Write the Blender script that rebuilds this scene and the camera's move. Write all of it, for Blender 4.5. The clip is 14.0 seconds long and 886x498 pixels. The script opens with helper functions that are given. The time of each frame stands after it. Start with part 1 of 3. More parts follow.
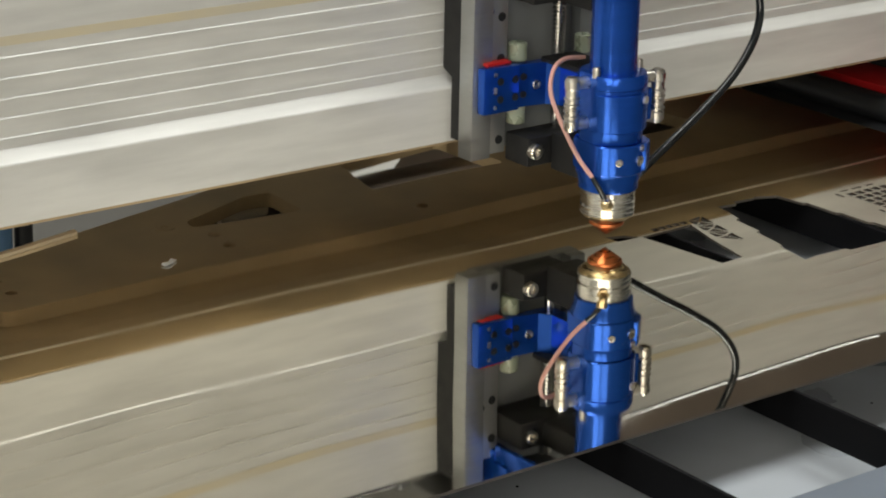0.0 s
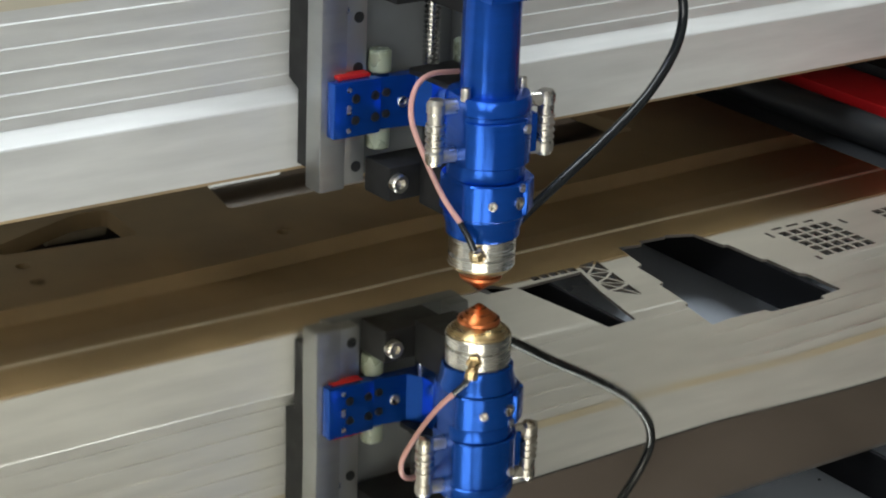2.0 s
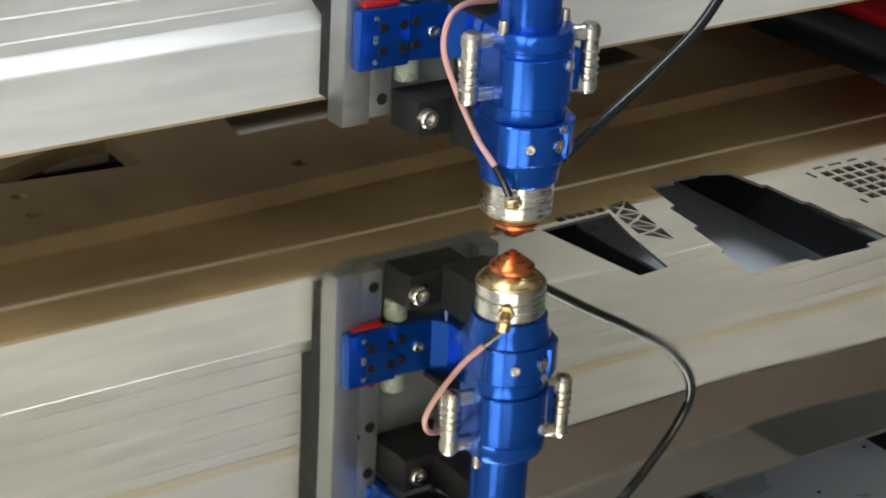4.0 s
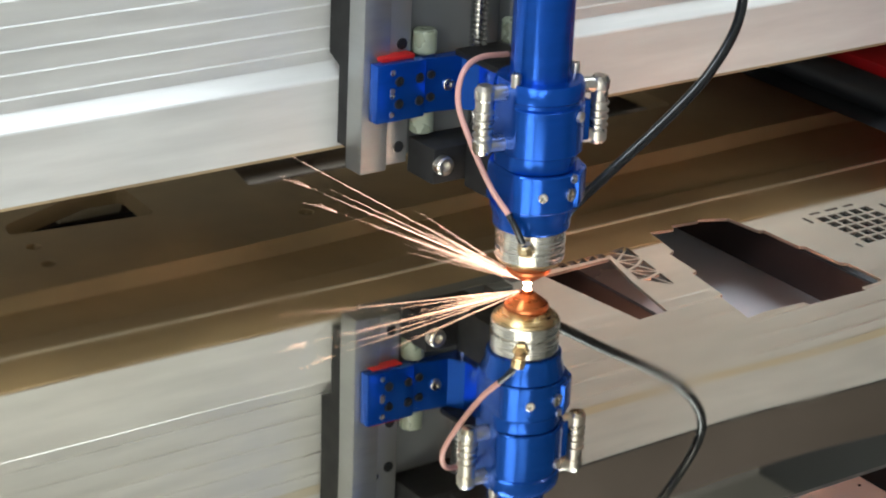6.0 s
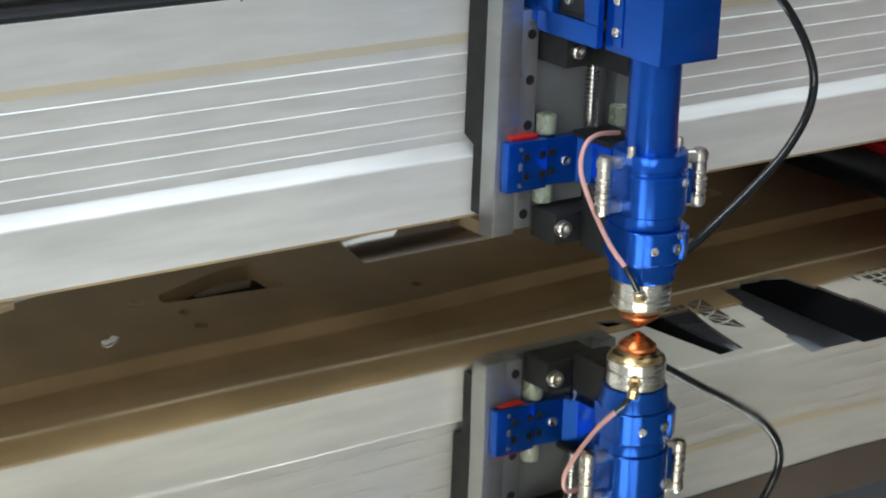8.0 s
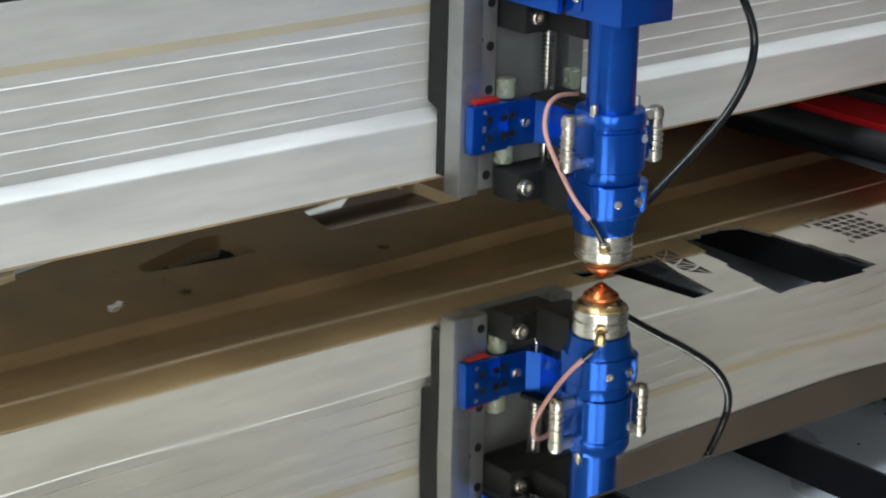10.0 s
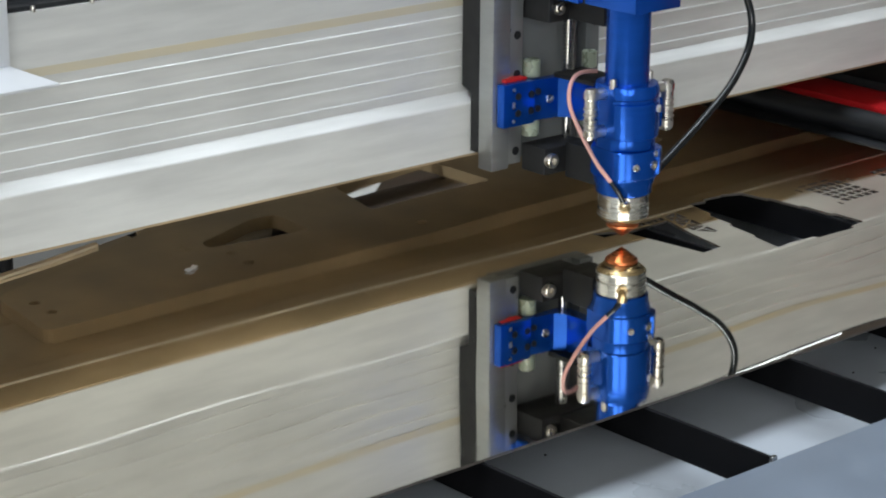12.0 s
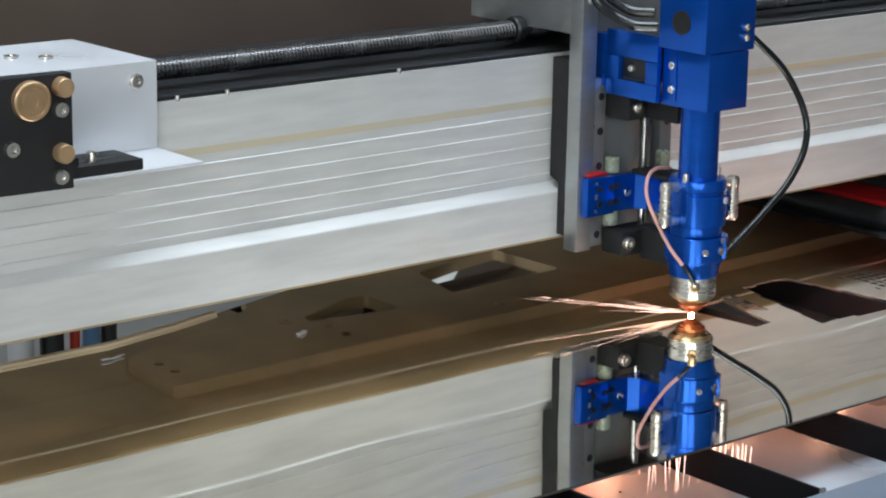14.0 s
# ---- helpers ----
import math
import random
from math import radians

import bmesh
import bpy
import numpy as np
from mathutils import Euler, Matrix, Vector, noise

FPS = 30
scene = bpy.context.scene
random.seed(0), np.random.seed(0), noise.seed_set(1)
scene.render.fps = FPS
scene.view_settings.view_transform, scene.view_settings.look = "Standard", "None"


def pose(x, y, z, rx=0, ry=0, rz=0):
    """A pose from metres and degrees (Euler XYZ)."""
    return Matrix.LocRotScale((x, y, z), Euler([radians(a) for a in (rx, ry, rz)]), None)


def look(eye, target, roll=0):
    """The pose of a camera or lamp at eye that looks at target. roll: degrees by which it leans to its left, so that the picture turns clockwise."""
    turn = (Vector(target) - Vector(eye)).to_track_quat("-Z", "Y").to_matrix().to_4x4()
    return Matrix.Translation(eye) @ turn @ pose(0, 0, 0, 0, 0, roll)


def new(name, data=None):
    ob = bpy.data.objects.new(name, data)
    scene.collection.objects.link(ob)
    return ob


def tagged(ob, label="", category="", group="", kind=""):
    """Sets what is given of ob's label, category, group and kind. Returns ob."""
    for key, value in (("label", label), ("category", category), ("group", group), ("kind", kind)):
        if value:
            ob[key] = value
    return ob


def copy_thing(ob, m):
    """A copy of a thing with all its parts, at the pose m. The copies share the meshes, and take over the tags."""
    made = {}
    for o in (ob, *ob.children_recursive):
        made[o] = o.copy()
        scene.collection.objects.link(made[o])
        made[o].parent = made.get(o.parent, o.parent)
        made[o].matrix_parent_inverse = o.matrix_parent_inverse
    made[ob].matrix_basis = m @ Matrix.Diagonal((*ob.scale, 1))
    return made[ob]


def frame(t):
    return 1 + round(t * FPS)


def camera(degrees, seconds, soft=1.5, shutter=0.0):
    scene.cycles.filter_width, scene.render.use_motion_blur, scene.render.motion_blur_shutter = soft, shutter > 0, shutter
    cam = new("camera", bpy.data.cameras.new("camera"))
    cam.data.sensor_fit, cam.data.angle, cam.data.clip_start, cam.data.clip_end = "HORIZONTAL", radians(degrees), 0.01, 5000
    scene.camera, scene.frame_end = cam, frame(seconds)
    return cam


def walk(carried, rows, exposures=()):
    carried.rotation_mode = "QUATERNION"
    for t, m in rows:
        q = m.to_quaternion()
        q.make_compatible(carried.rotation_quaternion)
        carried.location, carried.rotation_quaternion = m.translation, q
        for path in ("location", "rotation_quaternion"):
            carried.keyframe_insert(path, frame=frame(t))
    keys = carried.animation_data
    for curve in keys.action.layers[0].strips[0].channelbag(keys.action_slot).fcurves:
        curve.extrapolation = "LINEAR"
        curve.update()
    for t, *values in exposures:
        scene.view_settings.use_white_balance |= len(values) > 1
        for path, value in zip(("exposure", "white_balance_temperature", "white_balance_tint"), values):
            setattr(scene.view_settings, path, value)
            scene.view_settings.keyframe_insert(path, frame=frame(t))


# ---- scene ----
cam = camera(22, 14.0, soft=2.0, shutter=0.0)
walk(cam, [
    (0, pose(-1.0099, -1.1114, 0.5137, 70.972, -1.121, -36.975)),
    (0.5, pose(-0.9443, -1.0839, 0.5004, 70.650, -1.375, -36.548)),
    (1, pose(-0.8603, -1.0396, 0.4896, 71.093, -2.117, -35.319)),
    (1.5, pose(-0.8042, -0.9966, 0.4801, 69.979, -2.342, -35.070)),
    (2, pose(-0.7316, -0.9414, 0.4871, 69.137, -2.056, -35.578)),
    (2.5, pose(-0.7028, -0.8659, 0.4757, 67.354, -2.571, -34.575)),
    (5, pose(-0.6810, -0.8622, 0.4775, 66.415, -3.022, -35.235)),
    (5.5, pose(-0.6847, -0.8713, 0.4866, 67.045, -2.822, -34.981)),
    (6, pose(-0.6956, -0.8881, 0.4869, 67.686, -2.475, -34.868)),
    (6.5, pose(-0.7183, -0.9223, 0.5016, 69.459, -2.210, -33.798)),
    (7, pose(-0.7625, -0.9867, 0.4919, 71.637, -2.208, -32.759)),
    (7.5, pose(-0.8357, -1.0223, 0.4981, 71.343, -2.305, -33.256)),
    (8, pose(-0.8871, -1.0195, 0.5027, 71.554, -2.083, -35.592)),
    (8.5, pose(-0.9390, -1.0097, 0.4966, 71.574, -1.973, -38.340)),
    (9, pose(-0.9629, -1.0033, 0.4946, 71.243, -2.032, -39.913)),
    (11.5, pose(-1.1071, -1.1072, 0.5083, 72.357, -0.639, -39.971)),
    (12, pose(-1.1651, -1.1388, 0.5111, 72.373, -0.420, -41.012)),
    (12.5, pose(-1.2513, -1.1557, 0.5016, 74.314, -1.442, -42.173)),
    (13, pose(-1.2586, -1.2048, 0.5207, 75.139, -1.518, -41.904)),
    (13.5, pose(-1.3069, -1.2487, 0.5199, 75.332, -1.497, -41.012)),
    (14, pose(-1.3422, -1.2699, 0.5202, 75.833, -1.032, -40.224)),
], [(0, -0.10, 7100, 8), (1.5, -0.06, 6600, 7), (2.0, -0.02, 6300, 7), (2.5, 0.08, 6380, 7), (5.0, 0.28, 6400, 7), (6.0, 0.26, 6200, 6), (7.0, 0.34, 6050, 7), (8.0, 0.18, 6050, 7), (9.0, 0.02, 6080, 7), (11.5, 0.07, 6150, 8), (14.0, 0.09, 5900, 7)])

# seconds, gantry's travel along y, carriage's travel along x, head's lift
GANTRY = [(0, 0.0236, -0.0000, 0.0039), (0.5, 0.0217, 0.0002, 0.0016), (1, 0.0198, 0.0065, 0.0007), (1.5, 0.0179, 0.0060, 0.0003), (2, 0.0162, 0.0006, 0.0031), (2.5, 0.0145, 0.0035, 0.0002), (5, 0.0061, 0.0029, 0.0036), (5.5, 0.0128, 0.0101, 0.0003), (6, 0.0088, 0.0109, 0.0003), (6.5, 0.0050, 0.0079, 0.0013), (7, 0.0098, 0.0097, 0.0000), (7.5, 0.0039, 0.0198, 0.0038), (8, 0.0035, 0.0205, 0.0000), (8.5, 0.0026, 0.0130, 0.0000), (9, 0.0088, 0.0115, 0.0000), (11.5, -0.0006, 0.0101, 0.0000), (12, 0.0011, 0.0089, 0.0034), (12.5, 0.0002, 0.0183, 0.0000), (13, -0.0023, 0.0184, 0.0000), (13.5, -0.0019, 0.0143, 0.0004), (14, -0.0000, 0.0182, 0.0000)]

# ---- light ----
world = bpy.data.worlds.new("world")
scene.world = world
world.use_nodes = True
wn = world.node_tree.nodes
sky = wn.new("ShaderNodeTexSky")
sky.sky_type = "NISHITA"
sky.sun_disc = False
sky.sun_elevation, sky.sun_rotation = radians(40), radians(150)
wn["Background"].inputs[1].default_value = 0.1
world.node_tree.links.new(sky.outputs[0], wn["Background"].inputs[0])
scene.view_settings.exposure = 0.0


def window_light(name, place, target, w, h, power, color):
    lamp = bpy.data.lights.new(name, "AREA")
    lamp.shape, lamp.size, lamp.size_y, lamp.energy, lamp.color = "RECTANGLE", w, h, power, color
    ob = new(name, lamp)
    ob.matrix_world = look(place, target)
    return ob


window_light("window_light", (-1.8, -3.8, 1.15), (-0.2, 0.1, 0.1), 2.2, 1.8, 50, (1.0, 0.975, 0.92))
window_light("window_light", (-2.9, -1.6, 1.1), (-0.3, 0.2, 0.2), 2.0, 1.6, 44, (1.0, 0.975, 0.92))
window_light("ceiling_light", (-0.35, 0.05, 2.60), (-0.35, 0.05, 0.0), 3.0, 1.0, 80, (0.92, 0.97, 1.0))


# ---- materials ----
def material(name, color, rough=0.5, metal=0.0, var=0.15, scale=30.0, bump=0.0, bscale=200.0, stretch=(1, 1, 1),
             emit=None, strength=0.0, alpha=1.0, trans=0.0, rvar=0.1, dirt=None):
    m = bpy.data.materials.new(name)
    m.use_nodes = True
    n, l = m.node_tree.nodes, m.node_tree.links
    b = n["Principled BSDF"]
    b.inputs["Metallic"].default_value = metal
    b.inputs["Transmission Weight"].default_value = trans
    if emit:
        b.inputs["Emission Color"].default_value = (*emit, 1)
        b.inputs["Emission Strength"].default_value = strength
    co = n.new("ShaderNodeTexCoord")
    mp = n.new("ShaderNodeMapping")
    mp.inputs["Scale"].default_value = stretch
    l.new(co.outputs["Object"], mp.inputs["Vector"])
    grain = n.new("ShaderNodeTexNoise")
    grain.inputs["Scale"].default_value = scale
    grain.inputs["Detail"].default_value = 6
    l.new(mp.outputs[0], grain.inputs["Vector"])
    large = n.new("ShaderNodeTexNoise")
    large.inputs["Scale"].default_value = scale * 0.13
    large.inputs["Detail"].default_value = 3
    l.new(mp.outputs[0], large.inputs["Vector"])
    add = n.new("ShaderNodeMath")
    add.operation = "ADD"
    l.new(grain.outputs["Fac"], add.inputs[0])
    l.new(large.outputs["Fac"], add.inputs[1])
    ramp = n.new("ShaderNodeMapRange")
    ramp.inputs["From Min"].default_value, ramp.inputs["From Max"].default_value = 0.7, 1.3
    l.new(add.outputs[0], ramp.inputs["Value"])
    mix = n.new("ShaderNodeMix")
    mix.data_type = "RGBA"
    dark = dirt or tuple(c * (1 - var) for c in color)
    mix.inputs[6].default_value = (*dark, 1)
    mix.inputs[7].default_value = (*(min(1, c * (1 + var * 0.5)) for c in color), 1)
    l.new(ramp.outputs[0], mix.inputs[0])
    l.new(mix.outputs[2], b.inputs["Base Color"])
    rr = n.new("ShaderNodeMapRange")
    rr.inputs["From Min"].default_value, rr.inputs["From Max"].default_value = 0.3, 0.7
    rr.inputs["To Min"].default_value, rr.inputs["To Max"].default_value = max(0.0, rough - rvar), rough + rvar
    l.new(grain.outputs["Fac"], rr.inputs["Value"])
    l.new(rr.outputs[0], b.inputs["Roughness"])
    if bump:
        bt = n.new("ShaderNodeTexNoise")
        bt.inputs["Scale"].default_value = bscale
        bt.inputs["Detail"].default_value = 4
        l.new(mp.outputs[0], bt.inputs["Vector"])
        bp = n.new("ShaderNodeBump")
        bp.inputs["Strength"].default_value = bump
        bp.inputs["Distance"].default_value = 0.001
        l.new(bt.outputs["Fac"], bp.inputs["Height"])
        l.new(bp.outputs[0], b.inputs["Normal"])
    return m


def mirror_steel():
    m = material("mirror_steel", (0.90, 0.86, 0.755), 0.03, 1.0, 0.06, 14, rvar=0.02)
    n, l = m.node_tree.nodes, m.node_tree.links
    co = n["Texture Coordinate"]
    wave = n.new("ShaderNodeTexNoise")
    wave.inputs["Scale"].default_value, wave.inputs["Detail"].default_value = 3.2, 0.5
    l.new(co.outputs["Object"], wave.inputs["Vector"])
    bp = n.new("ShaderNodeBump")
    bp.inputs["Strength"].default_value, bp.inputs["Distance"].default_value = 1.0, 0.0022
    l.new(wave.outputs["Fac"], bp.inputs["Height"])
    l.new(bp.outputs[0], n["Principled BSDF"].inputs["Normal"])
    smear = n.new("ShaderNodeTexNoise")
    smear.inputs["Scale"].default_value, smear.inputs["Detail"].default_value, smear.inputs["Distortion"].default_value = 7.0, 5.0, 0.6
    l.new(co.outputs["Object"], smear.inputs["Vector"])
    rough = n.new("ShaderNodeMapRange")
    rough.inputs["From Min"].default_value, rough.inputs["From Max"].default_value = 0.48, 0.72
    rough.inputs["To Min"].default_value, rough.inputs["To Max"].default_value = 0.022, 0.085
    l.new(smear.outputs["Fac"], rough.inputs["Value"])
    l.new(rough.outputs[0], n["Principled BSDF"].inputs["Roughness"])
    return m


M_MIRROR = mirror_steel()
M_ALU = material("extruded_aluminium", (0.72, 0.72, 0.71), 0.42, 0.25, 0.14, 16, 0.04, 60, (1, 8, 8), rvar=0.06)
M_ALUP = material("milled_aluminium", (0.38, 0.39, 0.39), 0.4, 0.8, 0.12, 60, 0.1, 300, (1, 1, 4))
M_STEEL = material("rail_steel", (0.62, 0.62, 0.61), 0.22, 1.0, 0.1, 40)
M_RAIL = material("ground_rail", (0.42, 0.43, 0.43), 0.35, 0.8, 0.1, 40)
M_UNDER = material("brown_steel_plate", (0.45, 0.335, 0.20), 0.62, 0.1, 0.35, 12, 0.15, 90, (1, 1, 1))
M_CUT = material("laser_cut_edge", (0.16, 0.14, 0.12), 0.55, 0.6, 0.3, 60)
M_LIP = material("bare_metal_lip", (0.80, 0.74, 0.62), 0.4, 0.3, 0.15, 30)
M_SCREW = material("oiled_screw_steel", (0.36, 0.36, 0.37), 0.22, 1.0, 0.15, 40)
M_BLUE = material("blue_anodised", (0.010, 0.090, 0.50), 0.17, 0.65, 0.12, 40, 0.04, 400, (1, 1, 6), rvar=0.06)
M_BLACK = material("black_anodised", (0.008, 0.008, 0.009), 0.65, 0.0, 0.3, 60)
M_PLATE = material("dark_plate", (0.20, 0.21, 0.22), 0.5, 0.3, 0.15, 40)
M_SILVER = material("turned_silver", (0.80, 0.79, 0.76), 0.24, 1.0, 0.1, 60, 0.05, 300, (1, 1, 10))
M_BRASS = material("brass", (0.68, 0.53, 0.32), 0.3, 1.0, 0.12, 60, 0.05, 300, (1, 1, 10))
M_COPPER = material("copper", (0.78, 0.26, 0.11), 0.3, 1.0, 0.18, 60, 0.05, 300, (1, 1, 8))
M_SEAT = material("worn_copper_brass", (0.62, 0.42, 0.24), 0.42, 0.8, 0.2, 60)
M_NICKEL = material("nickel", (0.66, 0.63, 0.58), 0.30, 1.0, 0.1, 80)
M_RED = material("red_plastic", (0.55, 0.02, 0.02), 0.4)
M_REDPAINT = material("red_paint", (0.48, 0.012, 0.016), 0.35, 0, 0.2, 12)
M_GREEN = material("clear_green_rubber", (0.46, 0.52, 0.40), 0.3, 0, 0.15, 60, trans=0.35)
M_PINK = material("pink_cable", (0.66, 0.36, 0.32), 0.4, 0, 0.1, 60)
M_HOSE = material("black_hose", (0.012, 0.014, 0.016), 0.16, 0, 0.2, 60)
M_WHITE = material("white_sheet_metal", (0.72, 0.73, 0.76), 0.35, 0.2, 0.08, 10)
M_TRAY = material("galvanised_tray", (0.45, 0.48, 0.53), 0.34, 0.2, 0.25, 9, 0.1, 60, dirt=(0.30, 0.32, 0.35))
M_SLAT = material("sooty_slat", (0.020, 0.020, 0.022), 0.65, 1.0, 0.4, 30)
M_FRAME = material("blue_grey_paint", (0.17, 0.20, 0.25), 0.38, 0, 0.15, 20)
M_DARK = material("dark_frame_paint", (0.014, 0.015, 0.017), 0.4, 0, 0.3, 15)
M_BROWNPANEL = material("brown_back_panel", (0.108, 0.084, 0.070), 0.5, 0, 0.2, 8)
M_TAPE = material("yellowed_tape", (0.66, 0.57, 0.38), 0.45, 0.3, 0.2, 14, stretch=(1, 1, 4), dirt=(0.64, 0.60, 0.51))
M_TAN = material("tan_paper", (0.78, 0.66, 0.47), 0.6, 0, 0.2, 20)
M_WALL = material("painted_wall", (0.68, 0.67, 0.65), 0.8, 0, 0.1, 3)
# darker copy of the wall colour, to throw less light on the beam
M_WALL_LOW_BOUNCE = material("low_bounce_wall", (0.16, 0.17, 0.18), 0.8, 0, 0.15, 3)
M_CEIL = material("ceiling_paint", (0.70, 0.68, 0.64), 0.85, 0, 0.12, 2)
M_FLOOR = material("concrete_floor", (0.34, 0.33, 0.31), 0.6, 0, 0.2, 5, 0.2, 40)
M_BIN_RED = material("red_bin", (0.55, 0.04, 0.02), 0.5)
M_BIN_BLUE = material("blue_bin", (0.12, 0.26, 0.45), 0.5)
M_SPARK = material("hot_spark", (1.0, 0.6, 0.3), 0.5, 0, 0.1, 30, emit=(1.0, 0.60, 0.46), strength=5.5)
M_GLOW = material("molten_metal", (1.0, 0.6, 0.3), 0.5, 0, 0.1, 30, emit=(1.0, 0.40, 0.22), strength=800)
M_CORE = material("cutting_flash", (1.0, 0.8, 0.6), 0.5, 0, 0.1, 30, emit=(1.0, 0.72, 0.52), strength=450)


# ---- mesh helpers ----
def link(name, bm, mat, parent=None, label="", smooth=False):
    bmesh.ops.recalc_face_normals(bm, faces=bm.faces)
    me = bpy.data.meshes.new(name)
    bm.to_mesh(me)
    bm.free()
    me.materials.append(mat)
    if smooth:
        me.shade_smooth()
        me.set_sharp_from_angle(angle=radians(29))
    ob = new(name, me)
    if parent:
        ob.parent = parent
    if label:
        ob["label"] = label
    return ob


def part(name, bm, mat, parent, label="", smooth=True):
    return link(name, bm, mat, parent, label, smooth)


def empty(name, place=(0, 0, 0)):
    ob = new(name)
    ob.location = place
    ob.empty_display_size = 0.02
    return ob


def box(lo, hi, bevel=0.0008, bm=None, m=None):
    bm = bm or bmesh.new()
    size = [b - a for a, b in zip(lo, hi)]
    mid = [(a + b) / 2 for a, b in zip(lo, hi)]
    r = bmesh.ops.create_cube(bm, size=1)["verts"]
    bmesh.ops.scale(bm, vec=size, verts=r)
    bmesh.ops.translate(bm, vec=mid, verts=r)
    if bevel:
        edges = list({e for v in r for e in v.link_edges})
        made = bmesh.ops.bevel(bm, geom=edges, offset=min(bevel, min(size) * 0.4), segments=2, affect="EDGES", profile=0.6)
        r = list({v for f in made["faces"] for v in f.verts} | {v for v in r if v.is_valid})
    if m is not None:
        bmesh.ops.transform(bm, matrix=m, verts=r)
    return bm


def lathe(profile, seg=40, bm=None, m=None):
    """A solid of revolution about z from (radius, height) pairs."""
    bm = bm or bmesh.new()
    rings, made = [], []
    for r, z in profile:
        if r < 1e-6:
            v = bm.verts.new((0, 0, z))
            rings.append([v])
            made.append(v)
        else:
            ring = [bm.verts.new((r * math.cos(2 * math.pi * i / seg), r * math.sin(2 * math.pi * i / seg), z)) for i in range(seg)]
            rings.append(ring)
            made += ring
    for a, b in zip(rings, rings[1:]):
        for i in range(seg):
            j = (i + 1) % seg
            if len(a) == 1 and len(b) == 1:
                continue
            if len(a) == 1:
                bm.faces.new((a[0], b[i], b[j]))
            elif len(b) == 1:
                bm.faces.new((a[i], a[j], b[0]))
            else:
                bm.faces.new((a[i], a[j], b[j], b[i]))
    for ring in (rings[0], rings[-1]):
        if len(ring) > 1:
            bm.faces.new(ring)
    if m is not None:
        bmesh.ops.transform(bm, matrix=m, verts=made)
    return bm


def flatted(bm, cuts):
    """Mills flats on a round body: each cut is a way about z in degrees and a distance from the axis."""
    for ang, dist in cuts:
        w = Vector((math.cos(radians(ang)), math.sin(radians(ang)), 0))
        for v in bm.verts:
            over = v.co.dot(w) - dist
            if over > 0:
                v.co -= w * over
    return bm


def rod(a, b, r, seg=20, bm=None):
    a, b = Vector(a), Vector(b)
    d = b - a
    m = Matrix.Translation(a) @ d.to_track_quat("Z", "Y").to_matrix().to_4x4()
    c = min(r * 0.15, d.length * 0.2)
    return lathe([(r - c, 0), (r, c), (r, d.length - c), (r - c, d.length)], seg, bm, m)


def tube(points, r, seg=12, steps=10, taper=None, bm=None):
    """A round cable along a smooth line through the points."""
    bm = bm or bmesh.new()
    p = [Vector(q) for q in points]
    p = [p[0] * 2 - p[1]] + p + [p[-1] * 2 - p[-2]]
    line = []
    for i in range(1, len(p) - 2):
        for k in range(steps):
            u = k / steps
            line.append(0.5 * (2 * p[i] + (p[i + 1] - p[i - 1]) * u + (2 * p[i - 1] - 5 * p[i] + 4 * p[i + 1] - p[i + 2]) * u * u
                               + (3 * p[i] - p[i - 1] - 3 * p[i + 1] + p[i + 2]) * u ** 3))
    line.append(p[-2])
    side = Vector((0.3, 0.5, 0.8))
    rings = []
    for i, c in enumerate(line):
        d = (line[min(i + 1, len(line) - 1)] - line[max(i - 1, 0)]).normalized()
        side = (side - d * side.dot(d)).normalized()
        up = d.cross(side)
        rr = r if not taper else r * (taper[0] + (taper[1] - taper[0]) * i / (len(line) - 1))
        rings.append([bm.verts.new(c + rr * (side * math.cos(2 * math.pi * k / seg) + up * math.sin(2 * math.pi * k / seg))) for k in range(seg)])
    for a, b in zip(rings, rings[1:]):
        for k in range(seg):
            bm.faces.new((a[k], a[(k + 1) % seg], b[(k + 1) % seg], b[k]))
    bm.faces.new(rings[0])
    bm.faces.new(rings[-1])
    return bm


def prism(outline, z0, z1, holes=()):
    """A flat plate with the outline (x, y) and holes through it."""
    bm = bmesh.new()
    edges = []
    for loop in (outline, *holes):
        vs = [bm.verts.new((x, y, z0)) for x, y in loop]
        edges += [bm.edges.new((a, b)) for a, b in zip(vs, vs[1:] + vs[:1])]
    bmesh.ops.triangle_fill(bm, use_beauty=True, use_dissolve=False, edges=edges)
    made = bmesh.ops.extrude_face_region(bm, geom=list(bm.faces))
    bmesh.ops.translate(bm, vec=(0, 0, z1 - z0), verts=[v for v in made["geom"] if isinstance(v, bmesh.types.BMVert)])
    return bm


def extrude_x(section, x0, x1):
    """A bar along x with the section (y, z)."""
    bm = bmesh.new()
    a = [bm.verts.new((x0, y, z)) for y, z in section]
    b = [bm.verts.new((x1, y, z)) for y, z in section]
    n = len(section)
    for i in range(n):
        bm.faces.new((a[i], a[(i + 1) % n], b[(i + 1) % n], b[i]))
    bm.faces.new(a)
    bm.faces.new(b)
    return bm


def rounded(points, r=0.004, k=4):
    """The outline with its corners rounded."""
    out = []
    n = len(points)
    for i in range(n):
        p, q, s = (Vector(points[(i + d) % n]) for d in (-1, 0, 1))
        u, v = (p - q), (s - q)
        c = min(r, u.length * 0.4, v.length * 0.4)
        a, b = q + u.normalized() * c, q + v.normalized() * c
        for j in range(k + 1):
            w = j / k
            out.append(tuple(a * (1 - w) ** 2 + q * 2 * w * (1 - w) + b * w * w))
    return out


